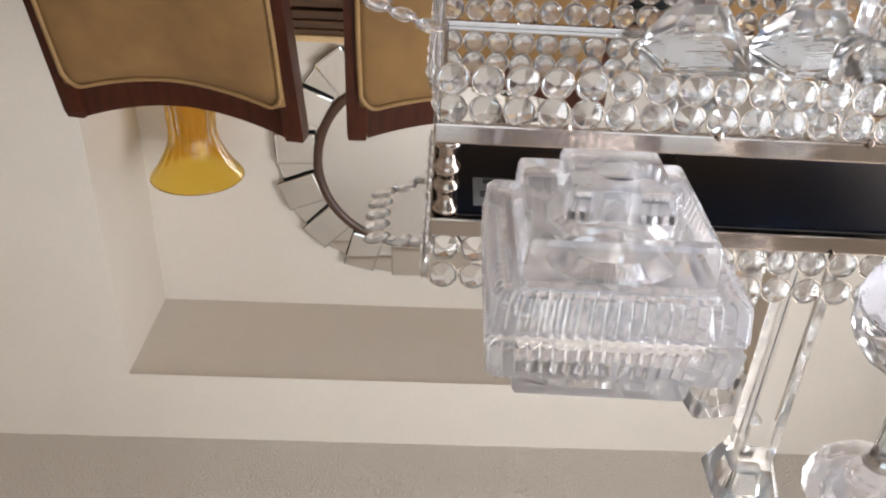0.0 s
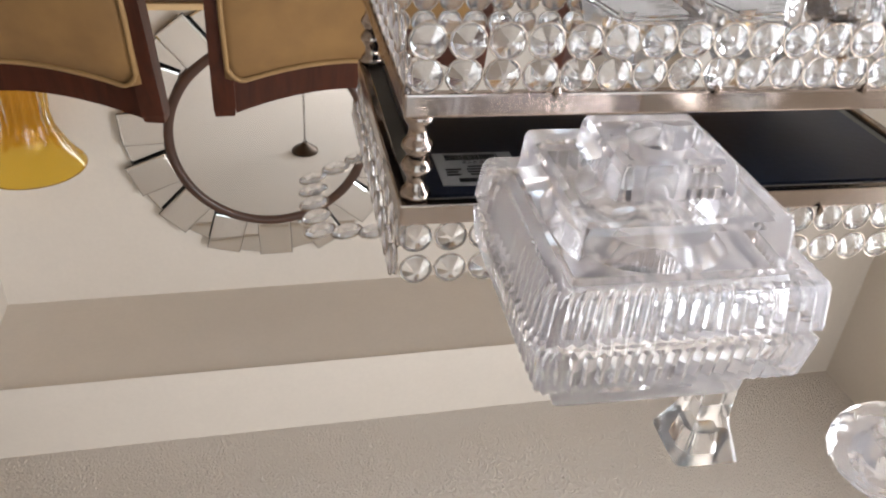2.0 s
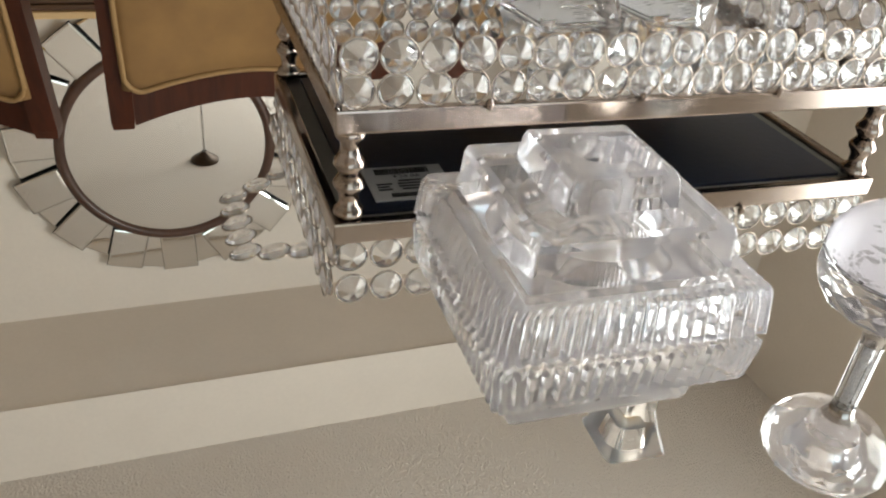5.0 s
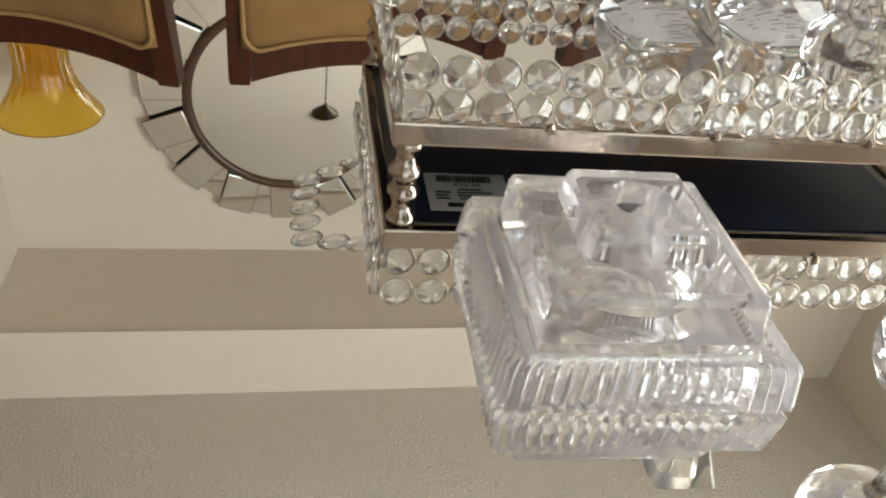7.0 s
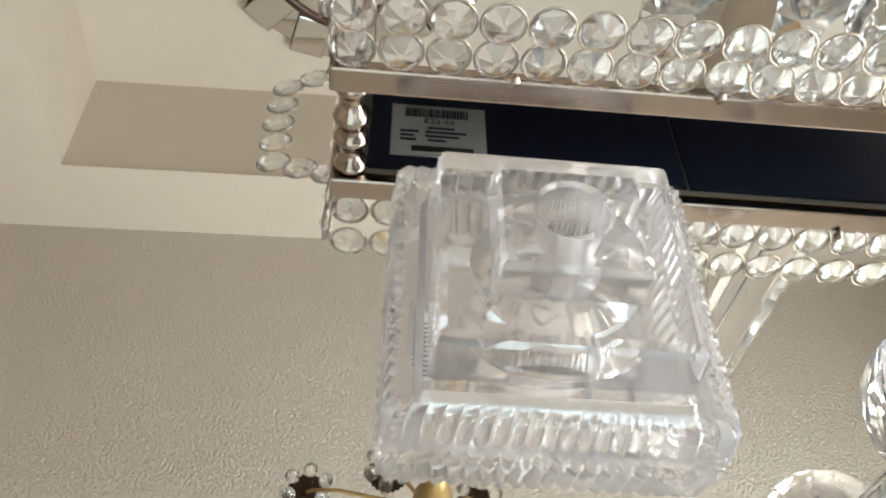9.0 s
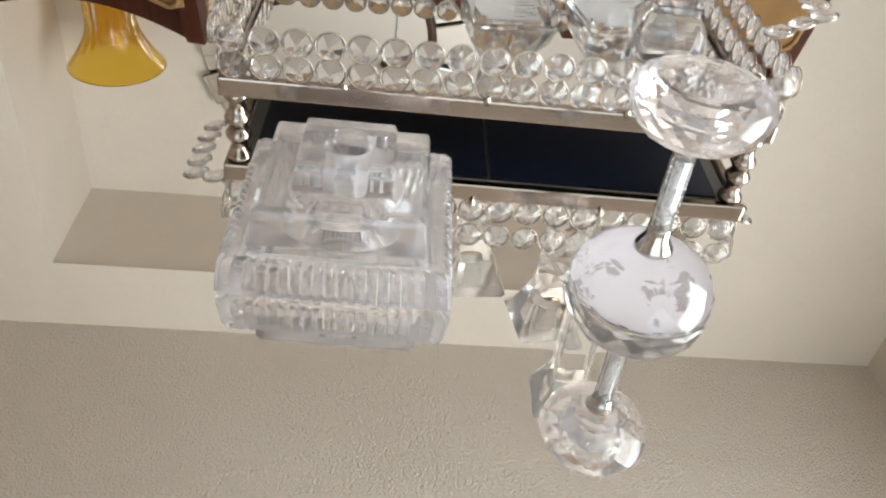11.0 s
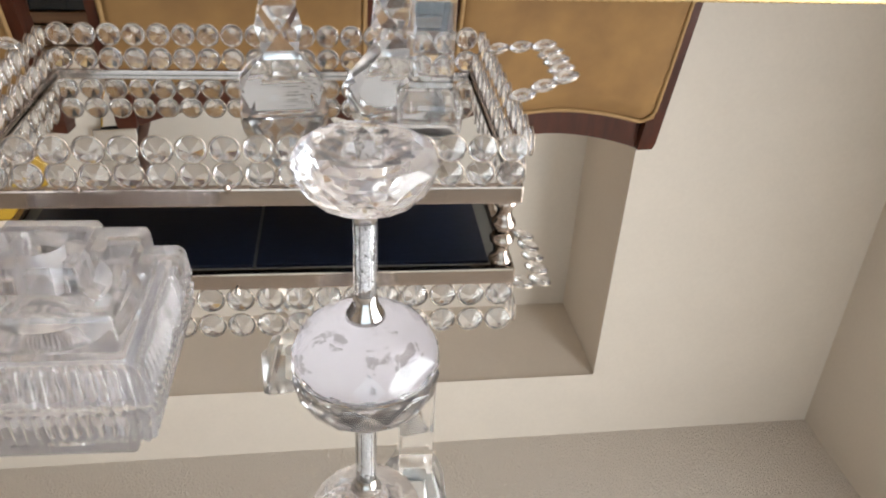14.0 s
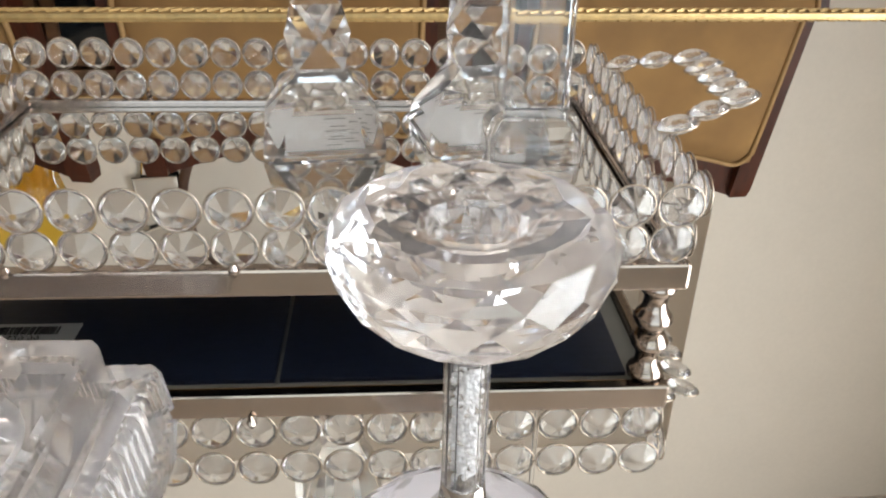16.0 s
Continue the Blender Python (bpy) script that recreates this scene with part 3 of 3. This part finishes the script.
bead_row(-TW / 2, -TD / 2 + 0.003, TW / 2, -TD / 2 + 0.003, 18, (0, -1))
bead_row(-TW / 2, TD / 2 - 0.003, TW / 2, TD / 2 - 0.003, 18, (0, 1))
bead_row(-TW / 2 + 0.003, -TD / 2, -TW / 2 + 0.003, TD / 2, 11, (-1, 0))
bead_row(TW / 2 - 0.003, -TD / 2, TW / 2 - 0.003, TD / 2, 11, (1, 0))
for x0, y0, x1, y1 in ((-TW / 2, -TD / 2, TW / 2, -TD / 2), (-TW / 2, TD / 2, TW / 2, TD / 2)):
    for i in range(1, 4):
        bm = bmesh.new()
        lathe(bm, [(0.0004, -0.004), (0.0018, -0.002), (0.0022, 0.0), (0.0012, 0.002)], 10)
        peg = part("rim_peg", bm, SILVER, tray)
        peg.matrix_basis = pose(x0 + (x1 - x0) * i / 4 - 0.01, y0 + (-0.0015 if y0 < 0 else 0.0015), RT + 0.0015)
for s in (-1, 1):
    handle = new("handle")
    handle.parent = tray
    tagged(handle, "looped handle of flat crystal beads in nickel rings")
    loop = [(0.1715, 0.047, 0.0725), (0.187, 0.040, 0.0765), (0.2025, 0.033, 0.0797), (0.2035, 0.0165, 0.0797), (0.204, 0.0, 0.0797)]
    loop += [(x, -y, z) for x, y, z in reversed(loop[:4])]
    for x, y, z in loop:
        b = share("crystal_bead", flat_bead, handle, pose(s * x, y - 0.001, z, rnd.uniform(-3, 3), -s * 14 + rnd.uniform(-3, 3), rnd.uniform(-4, 4)) @ Matrix.Diagonal((1.06, 0.84, 1, 1)))
        share("bead_ring", thin_ring, b, Matrix.Identity(4))

# price sticker under the tray
sticker = part("price_sticker", (lambda b: (bx(b, 0, 0, RB + 0.0004, 0.042, 0.037, RB + 0.001), b)[1])(bmesh.new()), GREY_PAPER, tray, "grey paper price sticker with a bar code")
sticker.matrix_basis = pose(-TW / 2 + 0.026, -TD / 2 + 0.020, 0) @ Matrix.Diagonal((1.08, 1.0, 1, 1))
rnd = random.Random(7)
bm = bmesh.new()
x = 0.006
while x < 0.034:
    w = rnd.choice((0.0004, 0.0007, 0.001))
    bx(bm, x, 0.028, RB - 0.0001, x + w, 0.034, RB + 0.0003)
    x += w + rnd.choice((0.0004, 0.0007))
part("bar_code", bm, INK, sticker, "printed bar code")
bm = bmesh.new()
for yy, x0, x1 in ((0.0195, 0.016, 0.028), (0.0165, 0.004, 0.012), (0.0165, 0.015, 0.033), (0.0135, 0.004, 0.010), (0.0135, 0.015, 0.030), (0.0105, 0.004, 0.011), (0.0105, 0.016, 0.024), (0.003, 0.009, 0.036)):
    bx(bm, x0, yy, RB - 0.0001, x1, yy + (0.0035 if yy < 0.004 else 0.001), RB + 0.0003)
part("print_lines", bm, INK, sticker, "lines of small print")
text = bpy.data.curves.new("price", "FONT")
text.body, text.size, text.align_x = "$29.99", 0.0052, "CENTER"
probe = new("price", text)
bpy.context.view_layer.update()
price_mesh = bpy.data.meshes.new_from_object(probe.evaluated_get(bpy.context.evaluated_depsgraph_get()))
bpy.data.objects.remove(probe)
price_mesh.materials.clear()
price_mesh.materials.append(INK)
price = new("price", price_mesh)
price.parent = sticker
price.matrix_basis = pose(0.021, 0.0265, RB - 0.0002, 180, 0, 0)

# ---- pressed glass block in front of the tray ----
block = thing("glass_candle_block", pose(1.7008, 0.7385, TOP, 0, 0, -2), "stepped square pressed-glass candle block with ribbed sides", "candle holder")
N = 4 * 20 * 8
B = 0.0548
F = 0.0019                                # depth of the ribs
rings = [circle(0.003, 0.0288, N, -N / 8), circle(0.012, 0.0278, N, -N / 8), circle(0.021, 0.0245, N, -N / 8), circle(0.0272, 0.0185, N, -N / 8), circle(0.0285, 0.0165, N, -N / 8), squarish(0.036, 0.0158, N, 44), squarish(B - 0.0125, 0.0148, N, 44), squarish(B - 0.0098, 0.0006, N, 44), squarish(B - 0.006, 0.0006, N, 44),
         squarish(B - 0.0016, 0.0014, N, 44, 0, 0.7 * F, 20), squarish(B + 0.0008, 0.003, N, 44, 0, F, 20), squarish(B - 0.0010, 0.0192, N, 44, 0, F, 20), squarish(B - 0.0022, 0.0216, N, 44, 0, 0.95 * F, 20), squarish(B - 0.0042, 0.0228, N, 44, 0, 0.7 * F, 20), squarish(B - 0.0075, 0.0226, N, 44),
         squarish(0.0412, 0.0222, N, 44), squarish(0.0403, 0.0385, N, 40), squarish(0.0393, 0.0411, N, 40), squarish(0.037, 0.0422, N, 40),
         squarish(0.0238, 0.0422, N, 36), squarish(0.0228, 0.0525, N, 36), squarish(0.0216, 0.0552, N, 36), squarish(0.019, 0.0562, N, 36),
         circle(0.0125, 0.0562, N, -N / 8), circle(0.0115, 0.0545, N, -N / 8), circle(0.0105, 0.034, N, -N / 8), circle(0.007, 0.0325, N, -N / 8)]
bm = bmesh.new()
loft(bm, rings)
part("glass_body", bm, PRESSED, block, smooth=False)
tag = part("price_sticker", (lambda b: (bx(b, -0.0475, -0.030, 0.0002, -0.0365, -0.002, 0.0004), b)[1])(bmesh.new()), PAPER, block, "white paper sticker with a bar code")
bm = bmesh.new()
for i in range(12):
    bx(bm, -0.0455, -0.028 + i * 0.0019, 0.00042, -0.0385, -0.0272 + i * 0.0019, 0.0005)
part("bar_code", bm, INK, tag)

# ---- crystal candle holder ----
holder = thing("crystal_candle_holder", pose(1.8505, 0.7085, TOP), "faceted crystal candle holder with chrome collars on its stem", "candle holder")
bm = bmesh.new()
facets(bm, [(0.0352, 0.0006), (0.0367, 0.0030), (0.0357, 0.0105), (0.0314, 0.0180), (0.0232, 0.0243), (0.0143, 0.0275), (0.008, 0.0282)], 14)
part("base", bm, DOME, holder, "faceted crystal dome")
bm = bmesh.new()
lathe(bm, [(0.0285, 0.0009), (0.0285, 0.0012)], 28)
part("foil_backing", bm, FOIL, holder, "worn silver foil backing")
bm = bmesh.new()
lathe(bm, [(0.0098, 0.0283), (0.0092, 0.0305), (0.006, 0.036), (0.0056, 0.0415)], 24)
part("collar", bm, CHROME, holder, "chrome collar", True)
bm = bmesh.new()
lathe(bm, [(0.0056, 0.0802), (0.006, 0.0835), (0.0085, 0.0875)], 24)
part("collar", bm, CHROME, holder, "chrome collar", True)
bm = bmesh.new()
loft(bm, [circle(0.0056, 0.0416, 12), circle(0.0056, 0.0801, 12), circle(0.0046, 0.0801, 12), circle(0.0046, 0.0416, 12)], closed=True)
part("stem", bm, CRYSTAL, holder, "clear glass stem", False)
bm = bmesh.new()
rnd = random.Random(3)
for i in range(330):
    a, r, zz = rnd.uniform(0, 6.283), 0.0034 * math.sqrt(rnd.random()), rnd.uniform(0.0435, 0.079)
    bmesh.ops.create_icosphere(bm, subdivisions=0 + 1, radius=rnd.uniform(0.0005, 0.0009), matrix=pose(r * math.cos(a), r * math.sin(a), zz, rnd.uniform(0, 90), rnd.uniform(0, 90), 0))
tagged(part("crystal_chips", bm, GLITTER, holder), "loose crystal chips inside the stem", kind="stuff")
bm = bmesh.new()
facets(bm, [(0.0085, 0.0876), (0.0165, 0.0899), (0.0235, 0.0940), (0.0285, 0.0995), (0.0312, 0.1055), (0.0318, 0.1100), (0.0296, 0.1148), (0.0250, 0.1176), (0.0192, 0.1172), (0.0142, 0.1160), (0.0120, 0.1135), (0.0112, 0.102), (0.006, 0.1015)], 16)
part("bowl", bm, CUT, holder, "faceted crystal cup")


# ---- candlesticks standing in the tray ----
FLOOR_Z = TOP + RB + 0.0082


def octo(h, cut, z):
    return [(h, -h + cut, z), (h, h - cut, z), (h - cut, h, z), (-h + cut, h, z), (-h, h - cut, z), (-h, -h + cut, z), (-h + cut, -h, z), (h - cut, -h, z)]


def twisted_stick(x, y, turn, height, label):
    st = thing("crystal_candlestick", pose(x, y, FLOOR_Z, 0, 0, turn), label, "candlestick", "candlesticks in the tray")
    bm = bmesh.new()
    loft(bm, [octo(0.0306, 0.004, 0.0006), octo(0.0312, 0.006, 0.003), octo(0.0292, 0.0100, 0.0155), octo(0.0200, 0.0080, 0.0300), octo(0.0119, 0.0001, 0.0400)], cap1=False)
    bmesh.ops.triangulate(bm, faces=[f for f in bm.faces if len(f.verts) == 4])
    part("base", bm, STICK, st, "bevelled crystal foot")
    bm = bmesh.new()
    z0, z1 = 0.0400, height - 0.05
    k = max(4, 2 * round((z1 - z0) / 0.034))
    ringv = []
    for i in range(k + 1):
        z = z0 + (z1 - z0) * i / k
        r = 0.0168
        ringv.append([bm.verts.new((r * math.cos(math.pi / 2 * (j + 0.5 * (i % 2)) + math.pi / 4), r * math.sin(math.pi / 2 * (j + 0.5 * (i % 2)) + math.pi / 4), z)) for j in range(4)])
    for i, (a, b) in enumerate(zip(ringv, ringv[1:])):
        for j in range(4):
            q = (j + 1) % 4
            if i % 2 == 0:
                bm.faces.new((a[j], a[q], b[j]))
                bm.faces.new((a[q], b[q], b[j]))
            else:
                bm.faces.new((a[j], b[q], b[j]))
                bm.faces.new((a[j], a[q], b[q]))
    part("stem", bm, STICK, st, "diamond-cut crystal stem")
    bm = bmesh.new()
    loft(bm, [octo(0.0119, 0.0001, z1), octo(0.0160, 0.003, z1 + 0.012), octo(0.026, 0.004, z1 + 0.042), octo(0.0315, 0.004, height), octo(0.0125, 0.005, height), octo(0.0105, 0.005, height - 0.024), octo(0.004, 0.0015, height - 0.0245)], cap0=False)
    part("cup", bm, STICK, st, "flared square crystal cup")
    bm = bmesh.new()
    bx(bm, -0.02, -0.015, 0.0009, 0.0205, 0.023, 0.0012)
    lab = part("paper_label", bm, PAPER, st, "white paper label under the foot")
    bm = bmesh.new()
    for i, (a, b) in enumerate(((0.001, 0.009), (0.011, 0.018), (0.002, 0.016), (0.004, 0.012), (0.014, 0.019), (0.001, 0.013))):
        bx(bm, a, -0.008 + i * 0.005, 0.00122, b, -0.0072 + i * 0.005, 0.0013)
    part("print_lines", bm, INK, lab)
    return st


twisted_stick(1.803, 0.974, 6, 0.19, "short crystal candlestick with a diamond-cut stem")
twisted_stick(1.885, 0.980, 10, 0.245, "taller crystal candlestick with a diamond-cut stem")
column = thing("glass_column_candlestick", pose(1.905, 0.923, FLOOR_Z, 0, 0, -3), "clear square glass column candlestick", "candlestick", "candlesticks in the tray")
bm = bmesh.new()
loft(bm, [squarish(h, z, 48, p) for h, z, p in ((0.019, 0.0003, 6), (0.0218, 0.003, 6), (0.0228, 0.012, 6), (0.0222, 0.024, 6), (0.0180, 0.03, 7), (0.0149, 0.0325, 24))], cap1=False)
part("foot", bm, CRYSTAL, column, "rounded square glass foot", True)
bm = bmesh.new()
loft(bm, [squarish(0.0149, 0.0325, 48, 24), squarish(0.0149, 0.255, 48, 24)], cap0=False, cap1=False)
part("column", bm, CRYSTAL, column, "plain square glass shaft")
bm = bmesh.new()
loft(bm, [squarish(h, z, 48, p) for h, z, p in ((0.0149, 0.255, 24), (0.019, 0.268, 9), (0.0275, 0.292, 9), (0.029, 0.296, 9), (0.0125, 0.296, 5), (0.0105, 0.275, 5), (0.004, 0.2745, 5))], cap0=False)
part("cup", bm, CRYSTAL, column, "flared glass cup")
